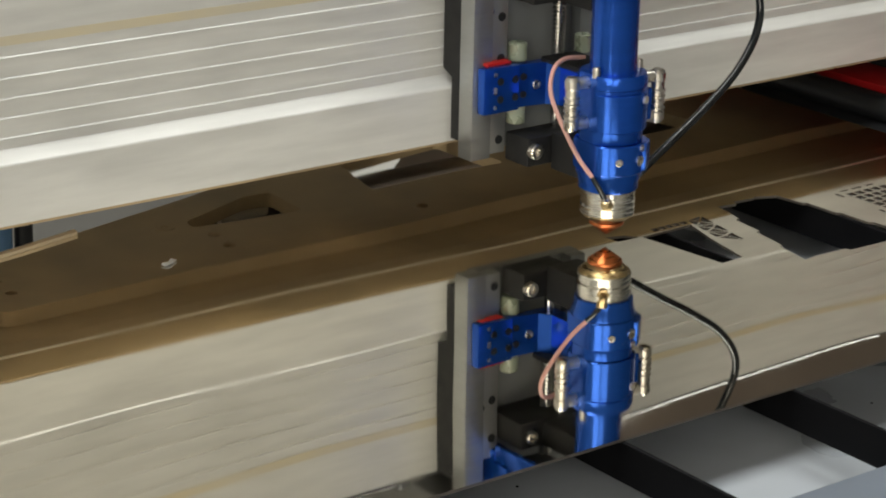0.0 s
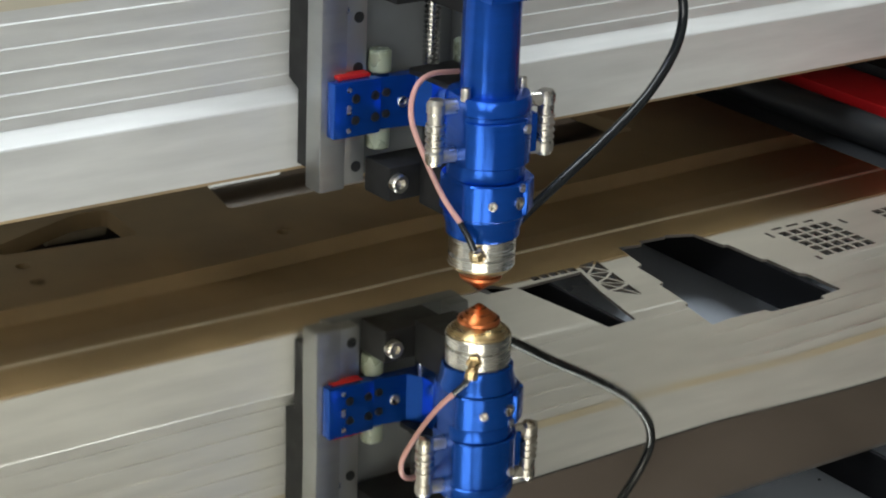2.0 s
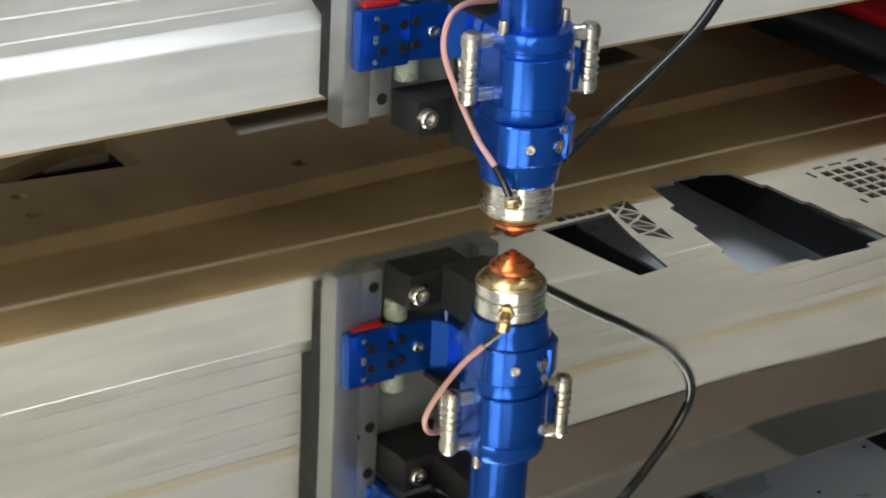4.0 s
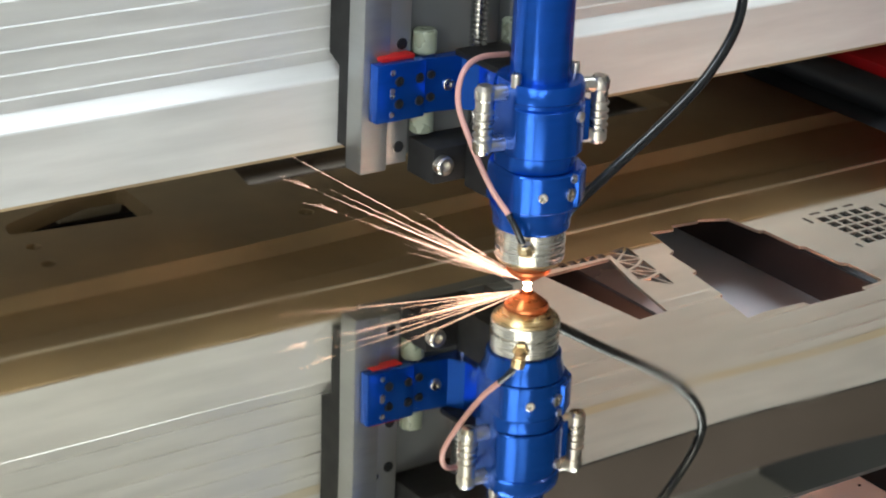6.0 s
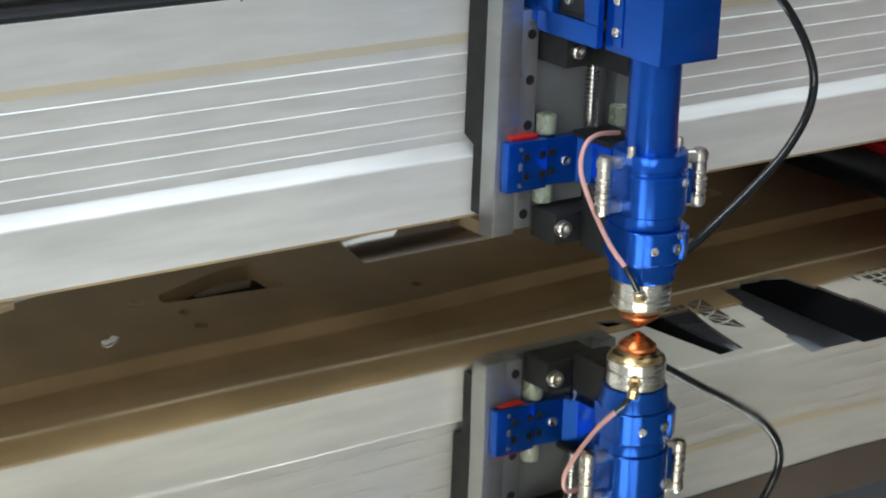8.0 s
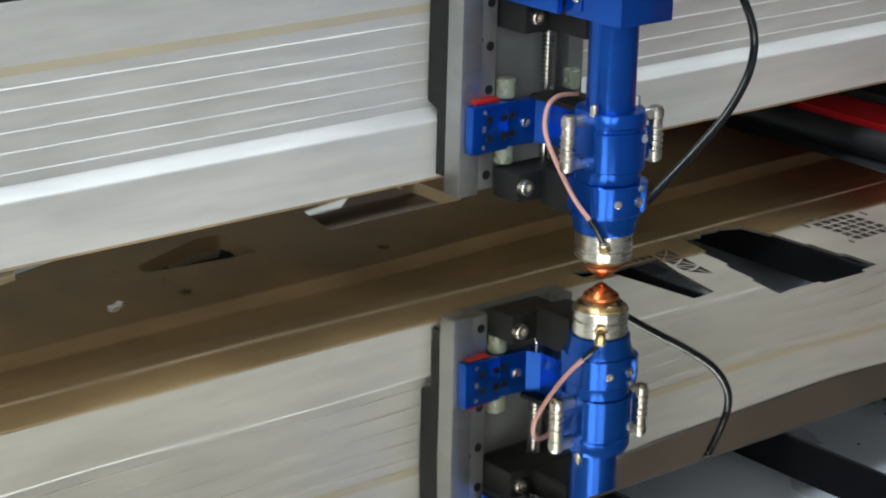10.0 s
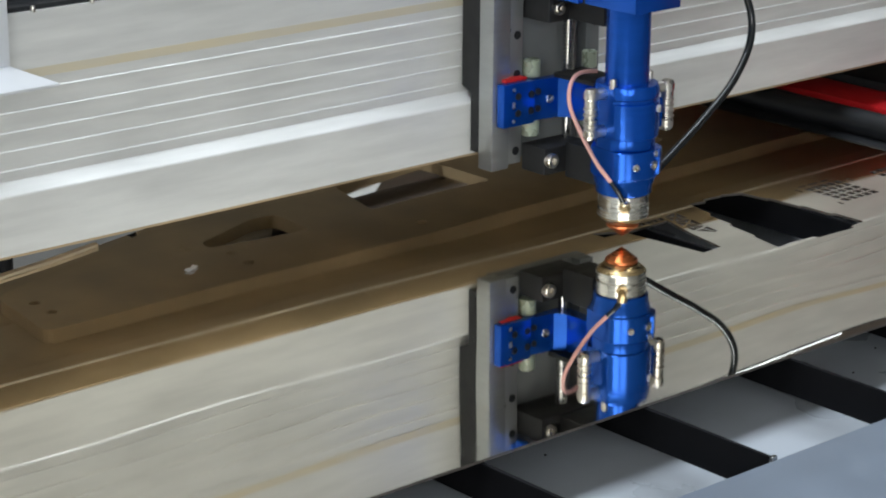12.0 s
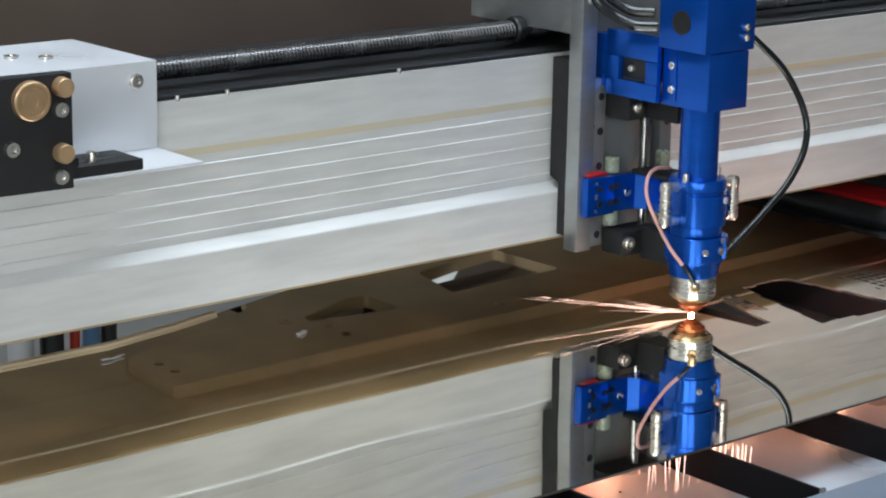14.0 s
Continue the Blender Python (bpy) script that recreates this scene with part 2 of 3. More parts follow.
def screw(name, place, way, r, h, mat, parent):
    """A socket screw head that stands out along way."""
    m = Matrix.Translation(place) @ Vector(way).to_track_quat("Z", "Y").to_matrix().to_4x4()
    bm = lathe([(0, -0.001), (r, -0.001), (r, h * 0.8), (r * 0.85, h), (r * 0.5, h), (r * 0.45, h * 0.45), (0, h * 0.4)], 18, None, m)
    return part(name, bm, mat, parent)


# ---- setting ----
def setting():
    z0, z1 = -0.85, 2.7
    x0, x1, y0, y1 = -3.0, 3.6, -3.9, 3.4
    tagged(link("floor", box((x0, y0, z0 - 0.1), (x1, y1, z0), 0), M_FLOOR), "grey concrete workshop floor under the machine", "floor", kind="structure")
    tagged(link("ceiling", box((x0, y0, z1), (x1, y1, z1 + 0.1), 0), M_CEIL), "dull workshop ceiling above the machine", "ceiling", kind="structure")
    for nm, lo, hi in (("wall_north", (x0, y1, z0), (x1, y1 + 0.15, z1)), ("wall_south", (x0, y0 - 0.15, z0), (x1, y0, z1)),
                       ("wall_east", (x1, y0, z0), (x1 + 0.15, y1, z1)), ("wall_west", (x0 - 0.15, y0, z0), (x0, y1, z1))):
        # the east wall, out of view, is darkened to dim the beam's right end
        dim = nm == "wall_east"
        tagged(link(nm, box(lo, hi, 0), M_WALL_LOW_BOUNCE if dim else M_WALL), "unseen workshop wall, darkened to cut bounce light on the beam" if dim else "plain grey painted workshop wall", "wall", kind="structure")


setting()


# ---- cutting bed ----
def bed_tray():
    t = tagged(empty("bed_tray"), "grey galvanised tray lying under the slats, with dark specks", "tray")
    part("pan", box((-0.80, -0.346, -0.051), (0.380, 0.200, -0.045), 0.001), M_TRAY, t)
    rng = random.Random(4)
    bm = bmesh.new()
    for _ in range(18):
        x, y = rng.uniform(-0.40, 0.30), rng.uniform(-0.34, -0.05)
        lathe([(0.0008, -0.0455), (rng.uniform(0.0008, 0.0014), -0.0445), (0, -0.044)], 6, bm, pose(x, y, 0))
    tagged(part("cutting_specks", bm, M_SLAT, t, "small dark cutting debris", False), kind="stuff")
    return t


bed_tray()


def slats():
    first = tagged(new("slat"), "sooty black upright steel slat under the sheet", "slat", "bed slats")
    first.empty_display_size = 0.02
    part("blade", box((-0.0015, -0.3468, -0.0265), (0.0015, 0.205, -0.0022), 0.0006), M_SLAT, first)
    part("end_edge", box((-0.0022, -0.3469, -0.0260), (0.0022, -0.3440, -0.0010), 0.0009), M_STEEL, first, "bright bare end edge")
    xs = [-0.7525 + 0.134 * i for i in range(9)]
    first.location = (xs[0], 0, 0)
    for x in xs[1:]:
        copy_thing(first, pose(x, 0, 0))


slats()


def bed_frame():
    f = tagged(empty("cutting_bed"), "steel cutting bed painted blue-grey in front and black at the side", "machine bed")
    part("front_rail", box((-0.95, -0.46, -0.12), (0.62, -0.347, -0.002), 0.004), M_FRAME, f, "blue-grey painted front rail")
    part("side_rail", box((0.385, -0.345, -0.12), (0.441, 0.72, -0.006), 0.003), M_DARK, f, "black painted side rail")
    part("guide_tube", rod((0.418, -0.33, 0.004), (0.418, 0.70, 0.004), 0.012), M_DARK, f, "round black guide tube")
    part("red_rail", box((0.447, -0.40, -0.10), (0.50, 0.80, 0.013), 0.003), M_REDPAINT, f, "bright red painted side rail")
    part("side_cover", box((0.502, -0.40, -0.10), (0.66, 0.80, 0.020), 0.004), M_DARK, f, "black side cover")
    part("back_rail", box((-0.95, 0.150, -0.120), (0.384, 0.200, -0.0515), 0.003), M_DARK, f)
    for x in (-0.9, 0.6):
        for y in (-0.42, 0.7):
            part("leg", box((x - 0.03, y - 0.03, -0.85), (x + 0.03, y + 0.03, -0.119), 0.003), M_DARK, f)
    return f


bed_frame()


# ---- the sheet and what is cut from it ----
def tri_cells():
    """Openings of the truss, between two slanting chords."""
    out = []
    a0, a1 = Vector((0.0790, 0.0255)), Vector((0.0700, -0.0150))
    b0, b1 = Vector((0.0955, 0.0280)), Vector((0.0840, -0.0310))
    n = 3
    for i in range(n):
        p, q = a0.lerp(a1, i / n), a0.lerp(a1, (i + 1) / n)
        r, s = b0.lerp(b1, i / n), b0.lerp(b1, (i + 1) / n)
        c = (p + q + r + s) / 4
        for tri in ((p, r, c), (r, s, c), (s, q, c), (q, p, c)):
            m = (tri[0] + tri[1] + tri[2]) / 3
            out.append([tuple(m + (v - m) * 0.80) for v in tri])
    return out


def sheet_holes():
    holes = [[(0.0270, 0.0155), (0.0750, 0.0170), (0.0655, -0.0140), (0.0565, -0.0555), (0.0358, -0.0570)]]
    # row of small squares over the wedge
    for i in range(5):
        u0, u1 = 0.0425 + i * 0.0068, 0.0425 + i * 0.0068 + 0.0054
        holes.append([(u0, 0.0195), (u1, 0.0195), (u1 + 0.0004, 0.0250), (u0 + 0.0004, 0.0250)])
    holes += tri_cells()
    big = [(0.124, 0.041), (0.140, 0.038), (0.142, 0.043), (0.161, 0.041), (0.163, 0.043), (0.180, 0.036), (0.183, 0.012), (0.186, 0.011),
           (0.187, -0.018), (0.190, -0.020), (0.1905, -0.047), (0.194, -0.050), (0.194, -0.078), (0.176, -0.080), (0.175, -0.084),
           (0.134, -0.083), (0.133, -0.079), (0.106, -0.078), (0.092, -0.080), (0.098, -0.050), (0.101, -0.049), (0.106, -0.018),
           (0.110, -0.017), (0.113, 0.010), (0.118, 0.012)]
    holes.append([(x - 0.0035, y - 0.0040) for x, y in big])
    for i in range(5):
        for j in range(5):
            x, y = 0.2230 + i * 0.0088, -0.0010 - j * 0.0092
            holes.append([(x, y), (x + 0.0066, y), (x + 0.0066, y + 0.0070), (x, y + 0.0070)])
    for x0, y0, x1, y1 in ((0.2185, 0.005, 0.2210, 0.014), (0.2275, 0.0150, 0.2355, 0.0175), (0.2400, 0.0150, 0.2500, 0.0175),
                           (0.2550, 0.0150, 0.2630, 0.0175), (0.2770, 0.001, 0.2795, 0.009), (0.2180, -0.037, 0.2205, -0.031)):
        x0, y0, x1, y1 = x0 - 0.0035, y0 - 0.0040, x1 - 0.0035, y1 - 0.0040
        holes.append([(x0, y0), (x1, y0), (x1, y1), (x0, y1)])
    # a second grid farther along
    for i in range(3):
        for j in range(5):
            x, y = 0.3045 + i * 0.0088, -0.0010 - j * 0.0092
            holes.append([(x, y), (x + 0.0066, y), (x + 0.0066, y + 0.0070), (x, y + 0.0070)])
    holes.append([(0.0045, 0.0295), (0.0180, 0.0250), (0.0245, 0.0160), (0.0060, 0.0165)])
    return holes


def steel_sheet():
    s = tagged(new("steel_sheet"), "mirror-polished stainless sheet with lattices and grids cut out", "metal sheet")
    outline = [(-0.78, -0.243), (0.374, -0.243), (0.374, 0.300), (-0.120, 0.300), (-0.160, 0.280), (-0.200, 0.268), (-0.250, 0.255), (-0.300, 0.242), (-0.350, 0.229), (-0.420, 0.215), (-0.78, 0.211)]
    plate = part("sheet", prism(outline, -0.0018, 0.0, sheet_holes()), M_MIRROR, s, "", False)
    plate.data.materials.append(M_CUT)
    for f in plate.data.polygons:
        f.material_index = 1 if abs(f.normal.z) < 0.5 else 0
    bm = bmesh.new()
    pts = [(-0.78, 0.2120), (-0.60, 0.2140), (-0.42, 0.2165), (-0.350, 0.2300), (-0.300, 0.2430)]
    low = [[bm.verts.new((x, y + d, z)) for d, z in ((-0.0045, 0.0002), (-0.0042, 0.0026), (0.0005, 0.0030), (0.0005, 0.0002))] for x, y in pts]
    for a, b in zip(low, low[1:]):
        for k in range(4):
            bm.faces.new((a[k], a[(k + 1) % 4], b[(k + 1) % 4], b[k]))
    bm.faces.new(low[0])
    bm.faces.new(low[-1])
    part("edge_strip", bm, M_TAN, s, "tan paper strip along the back edge", False)
    return s


steel_sheet()


def scraps():
    """Small torn bits of bright foil left on the sheet."""
    for x, y, rz, lx in ((-0.2775, 0.1510, 25, 0.0075), (-0.4370, 0.1830, 8, 0.0120)):
        s = tagged(empty("foil_scrap", (x, y, 0.0002)), "small torn bright foil scrap lying on the sheet", "scrap", "foil scraps")
        s.rotation_euler[2] = radians(rz)
        bm = prism(rounded([(-lx, -0.0022), (-lx * 0.2, -0.0030), (lx, -0.0012), (lx * 0.7, 0.0024), (-lx * 0.1, 0.0016), (-lx * 0.9, 0.0026)], 0.001, 2), 0, 0.0006)
        for v in bm.verts:
            v.co.z += 0.0012 * abs(math.sin(v.co.x * 400))
        part("foil", bm, M_WHITE, s, "", False)


scraps()


# ---- gantry beam ----
def gantry_beam():
    g = tagged(empty("gantry_beam"), "wide aluminium gantry beam with ribbed front and brown underside", "gantry")
    yf = 0.1135
    yr = yf + 0.012
    sec = [(yf, 0.0535), (yf, 0.0925), (yf + 0.0006, 0.0935), (yr, 0.1000)]
    for z in (0.1072, 0.1202, 0.1327, 0.1457, 0.1592):
        sec += [(yr, z - 0.0008), (yr - 0.0011, z - 0.0007), (yr - 0.0011, z - 0.0003), (yr, z + 0.0004)]
    sec += [(yr, 0.2100), (0.262, 0.2100), (0.265, 0.207), (0.265, 0.0600), (0.172, 0.0600), (0.172, 0.0535)]
    part("extrusion", extrude_x(sec, -0.95, 1.15), M_ALU, g, "satin aluminium extrusion", False)
    part("bottom_strip", box((-0.95, yf + 0.0005, 0.0515), (1.15, 0.1712, 0.0533), 0.0004), M_UNDER, g, "brownish bottom face")
    part("bottom_edge", box((-0.95, 0.1490, 0.0503), (1.15, 0.1510, 0.0533), 0.0003), M_LIP, g, "thin bright edge")
    part("bottom_slab", box((-0.95, 0.1725, 0.0566), (1.15, 0.2700, 0.0598), 0.0005), M_UNDER, g, "brown slab behind")
    part("bottom_slab", box((-0.95, 0.2703, 0.0566), (-0.166, 0.450, 0.0598), 0.0005), M_UNDER, g)
    part("tape", box((-0.95, yr - 0.0004, 0.1665), (1.15, yr - 0.0001, 0.1725), 0), M_TAPE, g, "faded yellow tape line", False)
    # plate under the beam, with openings
    outline = rounded([(-0.364, 0.211), (0.90, 0.242), (0.90, 0.42), (-0.15, 0.42), (-0.174, 0.371), (-0.350, 0.303)], 0.012)
    holes = [rounded([(0.014, 0.302), (0.150, 0.302), (0.150, 0.398), (0.030, 0.375)], 0.006),
             rounded([(-0.155, 0.303), (-0.060, 0.292), (-0.057, 0.345), (-0.080, 0.347), (-0.151, 0.319)], 0.006),
             rounded([(0.290, 0.300), (0.372, 0.300), (0.372, 0.40), (0.290, 0.40)], 0.006)]
    for x, y, r in ((-0.150, 0.279, 0.0050), (-0.154, 0.2505, 0.0050), (-0.336, 0.272, 0.0045), (-0.3375, 0.246, 0.0045), (0.0235, 0.247, 0.0050)):
        holes.append([(x + r * math.cos(a * math.pi / 8), y + r * math.sin(a * math.pi / 8)) for a in range(16)])
    part("mount_plate", prism(outline, 0.0450, 0.0563, holes), M_UNDER, g, "brown steel plate with openings", False)
    part("plate_screw", lathe([(0.008, 0.0453), (0.008, 0.0442), (0.003, 0.0442), (0.0025, 0.0453)], 20, None, pose(-0.173, 0.314, 0)), M_UNDER, g)
    part("cable_tray", box((-0.165, 0.268, 0.112), (0.010, 0.46, 0.124), 0.001), M_DARK, g, "dark cable tray")
    part("cable_tray", box((0.200, 0.268, 0.112), (0.460, 0.46, 0.124), 0.001), M_DARK, g, "dark cable tray")
    part("tray_wall", box((-0.165, 0.425, 0.0600), (0.010, 0.432, 0.1118), 0.001), M_DARK, g)
    part("rear_bar", extrude_x([(0.472, 0.0830), (0.490, 0.1050), (0.496, 0.1010), (0.478, 0.0790)], -0.005, 0.17), M_WHITE, g, "pale sloping rear bar", False)
    # pale rod added to imitate the highlight in the three-cornered opening
    part("shine_rod", rod((-0.095, 0.362, 0.0640), (-0.050, 0.362, 0.0640), 0.0050), M_LIP, g, "pale rod added for the bright shine over the opening")
    part("cross_tube", rod((-0.14, 0.372, 0.0665), (0.9, 0.372, 0.0665), 0.0080), M_BROWNPANEL, g, "brown round cross tube")
    # rails, screw and cover on top
    part("top_rail", box((-0.95, 0.1275, 0.2102), (1.15, 0.146, 0.2135), 0.001), M_DARK, g, "dark slide rail")
    part("top_cover", box((-0.95, 0.1465, 0.2102), (1.15, 0.1995, 0.2116), 0.0005), M_DARK, g, "dark oily cover strip")
    part("top_rail", box((-0.95, 0.200, 0.2102), (1.15, 0.222, 0.2270), 0.001), M_DARK, g, "dark slide rail")
    bm = bmesh.new()
    rod((-0.95, 0.165, 0.2265), (1.15, 0.165, 0.2265), 0.0062, 16, bm)
    part("ball_screw", bm, M_SCREW, g, "bright ribbed ball screw")
    seg = 14
    bm = bmesh.new()
    n = 300
    verts = []
    for i in range(n * seg + 1):
        a = 2 * math.pi * i / seg
        x = -0.60 + i / seg * 0.0036
        row = [bm.verts.new((x + dx, 0.165 + r * math.cos(a), 0.2265 + r * math.sin(a))) for dx, r in ((-0.0016, 0.0062), (0, 0.0086), (0.0016, 0.0062))]
        if verts:
            for k in range(2):
                bm.faces.new((verts[k], verts[k + 1], row[k + 1], row[k]))
        verts = row
    part("screw_thread", bm, M_SCREW, g, "bright screw thread")
    for x in (-0.367, -0.412, -0.20, 0.55):
        screw("screw", (x, 0.1265, 0.2102), (0, 0, 1), 0.0018, 0.003, M_NICKEL, g)
    return g


beam = gantry_beam()


def back_panel():
    p = tagged(empty("back_panel"), "dark brown machine back panel behind the beam", "panel")
    part("panel", box((-1.2, 0.62, 0.10), (1.3, 0.64, 0.62), 0.002), M_BROWNPANEL, p)
    part("top_edge", box((-1.2, 0.60, 0.337), (1.3, 0.619, 0.372), 0.002), M_DARK, p, "black edge strip")
    for x in (-1.15, 1.25):
        part("post", box((x - 0.02, 0.641, -0.85), (x + 0.02, 0.68, 0.60), 0.002), M_DARK, p)
    return p


back_panel()


def air_pipes():
    for x, r, mat, lab in ((-0.1300, 0.0055, M_BIN_RED, "upright red air hose behind the machine"), (-0.1100, 0.0095, M_BIN_BLUE, "upright pale blue air hose behind the machine"),
                           (-0.0880, 0.0090, M_DARK, "upright black cable behind the machine"), (-0.1580, 0.0130, M_DARK, "upright black cable behind the machine"),
                           (-0.1950, 0.0140, M_WHITE, "upright white conduit behind the machine")):
        p = tagged(empty("air_hose" if mat in (M_BIN_RED, M_BIN_BLUE) else "cable_conduit", (x, 0.75, -0.85)), lab, "hose", "hoses behind the machine")
        part("pipe", rod((0, 0, 0), (0, 0, 0.87), r, 16), mat, p)
        part("floor_socket", lathe([(0, 0), (r * 1.8, 0), (r * 1.8, 0.02), (r * 1.05, 0.03), (0, 0.03)], 16), M_DARK, p)


air_pipes()


# ---- mirror mount on the beam ----
def mirror_mount():
    m = tagged(empty("mirror_mount"), "white folded bracket with black laser mirror mount, bolted to the beam", "mirror mount")
    x1, yb = -0.4370, 0.1180
    part("bracket_front", box((-0.66, yb - 0.0025, 0.1790), (x1, yb, 0.2440), 0.0006), M_WHITE, m)
    part("bracket_top", box((-0.66, yb + 0.0002, 0.2415), (x1, yb + 0.115, 0.2440), 0.0006), M_WHITE, m)
    part("bracket_side", box((x1 - 0.0025, yb + 0.0150, 0.2132), (x1, yb + 0.114, 0.2413), 0.0006), M_WHITE, m)
    part("bracket_foot", box((-0.66, 0.0560, 0.1768), (x1, yb - 0.0001, 0.1789), 0.0005), M_WHITE, m)
    screw("screw", (-0.4555, yb - 0.0026, 0.2300), (0, -1, 0), 0.0055, 0.003, M_NICKEL, m)
    for x, y in ((-0.500, 0.165), (-0.520, 0.180)):
        screw("screw", (x, y, 0.2442), (0, 0, 1), 0.0055, 0.002, M_NICKEL, m)
    # black adjustable holder
    part("slide_base", box((-0.620, 0.0575, 0.1790), (-0.487, 0.0960, 0.1868), 0.0008), M_BLACK, m)
    part("slide_block", box((-0.620, 0.0560, 0.1870), (-0.540, 0.0830, 0.1940), 0.0008), M_BLACK, m)
    for lo, hi in (((-0.534, 0.0700, 0.1868), (-0.500, 0.0740, 0.1871)), ((-0.530, 0.0840, 0.1868), (-0.505, 0.0870, 0.1871))):
        part("slot", box(lo, hi, 0), M_DARK, m, "dark slot")
    screw("screw", (-0.522, 0.0690, 0.1870), (0, 0, 1), 0.0040, 0.007, M_NICKEL, m)
    screw("screw", (-0.535, 0.0900, 0.1870), (0, 0, 1), 0.0035, 0.004, M_NICKEL, m)
    holder = part("holder_plate", box((-0.075, -0.006, -0.0400), (0.0375, 0.006, 0.0395), 0.001), M_BLACK, m, "black holder plate")
    holder.matrix_local = pose(-0.5900, 0.0500, 0.2170, 0, 0, -4)
    part("mirror_seat", lathe([(0, 0), (0.0135, 0), (0.0135, 0.005), (0.0124, 0.006), (0.0104, 0.006), (0.0098, 0.005), (0.0078, 0.005), (0.0074, 0.006), (0.0042, 0.006), (0.0038, 0.005), (0, 0.005)], 36, None,
         pose(0.006, -0.006, 0.0235, 90, 0, 0)), M_SEAT, holder, "round copper mirror seat")
    for x, z in ((0.0285, 0.0310), (0.0280, -0.0140)):
        part("thumb_knob", lathe([(0, 0), (0.0062, 0), (0.0068, 0.001), (0.0068, 0.008), (0.0060, 0.0095), (0, 0.0095)], 24, None,
             pose(x, -0.006, z, 90, 0, 0)), M_SEAT, holder, "brass adjusting knob")
    for x, z in ((0.0275, 0.0155), (0.0265, -0.0305), (-0.0090, -0.0080)):
        part("lock_screw", lathe([(0, 0), (0.005, 0), (0.005, 0.005), (0.0025, 0.005), (0.0022, 0.003), (0, 0.003)], 18, None,
             pose(x, -0.006, z, 90, 0, 0)), M_NICKEL, holder)
    return m


mount = mirror_mount()


# ---- carriage with the cutting head; its origin is under the nozzle ----
def carriage():
    c = tagged(empty("slide_carriage"), "aluminium carriage on the beam with slide rail and blue block", "carriage")
    # back plate and column
    part("back_plate", box((-0.036, 0.1010, 0.046), (0.062, 0.1115, 0.300), 0.0008), M_PLATE, c, "grey aluminium back plate")
    part("column", box((-0.053, 0.0880, 0.044), (-0.0355, 0.1035, 0.330), 0.0012), M_ALUP, c, "upright aluminium column")
    part("spacer", extrude_x([(0.1037, 0.0560), (0.1128, 0.0560), (0.1128, 0.1010), (0.1230, 0.1060), (0.1230, 0.2080), (0.1037, 0.2080)], -0.0525, -0.0362), M_BLACK, c, "black spacer against the beam", False)
    part("saddle", box((-0.053, 0.1012, 0.2300), (0.038, 0.2300, 0.3000), 0.001), M_ALUP, c, "aluminium saddle over the beam")
    nut = rod((-0.064, 0.165, 0.2265), (-0.0532, 0.165, 0.2265), 0.0115)
    part("screw_nut", nut, M_DARK, c, "dark ball screw nut")
    for x in (-0.0275, 0.0535):
        rail = part("slide_rail", box((x - 0.0070, 0.0905, 0.046), (x + 0.0070, 0.1008, 0.192), 0.0008), M_RAIL if x < 0 else M_PLATE, c, "grey steel slide rail")
        for z in range(5):
            part("rail_hole", lathe([(0.0033, 0), (0.0033, 0.0006), (0, 0.0006)], 14, None, pose(x + 0.001, 0.0904, 0.056 + z * 0.030, 90, 0, 0)), M_DARK, rail)
    screw("screw", (-0.044, 0.0878, 0.2600), (0, -1, 0), 0.0045, 0.003, M_NICKEL, c)
    # lead screw with its black bearing blocks
    part("lead_screw", rod((0.019, 0.082, 0.048), (0.019, 0.082, 0.205), 0.0036), M_STEEL, c)
    bm = bmesh.new()
    for i in range(36):
        lathe([(0.0036, 0), (0.0052, 0.0012), (0.0052, 0.0018), (0.0036, 0.003)], 14, bm, pose(0.019, 0.082, 0.090 + i * 0.0030, 5, 0, 0))
    part("screw_thread", bm, M_STEEL, c)
    b = part("bearing_block", box((-0.0205, 0.0640, 0.0405), (0.024, 0.0900, 0.0615), 0.0015), M_BLACK, c, "black bearing block")
    screw("screw", (-0.0150, 0.0638, 0.0520), (0, -1, 0), 0.0056, 0.0045, M_NICKEL, b)
    part("bearing_block", box((0.0005, 0.0305, 0.0365), (0.030, 0.0638, 0.0640), 0.0015), M_BLACK, c, "black bearing block")
    part("bearing_block", box((-0.019, 0.0640, 0.1580), (0.044, 0.1005, 0.1785), 0.0015), M_BLACK, c, "black bearing block")
    screw("screw", (-0.0105, 0.0638, 0.1690), (0, -1, 0), 0.0050, 0.004, M_NICKEL, c)
    part("arm_black", box((0.0005, 0.0262, 0.1590), (0.042, 0.0638, 0.1780), 0.0015), M_BLACK, c, "black motor bracket")
    part("gas_hose", tube([(-0.0250, 0.0290, 0.2430), (-0.0400, 0.0480, 0.2450), (-0.0540, 0.0740, 0.2640), (-0.0560, 0.0860, 0.3050), (-0.0480, 0.0860, 0.3700)], 0.0042, 12, 10), M_HOSE, c, "shiny black gas hose")
    part("gas_hose", tube([(-0.0250, 0.0330, 0.2540), (-0.0380, 0.0520, 0.2560), (-0.0480, 0.0740, 0.2740), (-0.0480, 0.0840, 0.3100), (-0.0400, 0.0850, 0.3700)], 0.0042, 12, 10), M_HOSE, c, "shiny black gas hose")
    # upper block and its side plate
    blk = part("mirror_block", box((-0.0265, -0.0270, 0.2270), (0.0315, 0.0260, 0.2900), 0.0014), M_BLUE, c, "blue block with a round port")
    part("block_step", box((-0.0205, -0.0265, 0.1790), (0.0262, 0.0260, 0.2268), 0.0014), M_BLUE, blk)
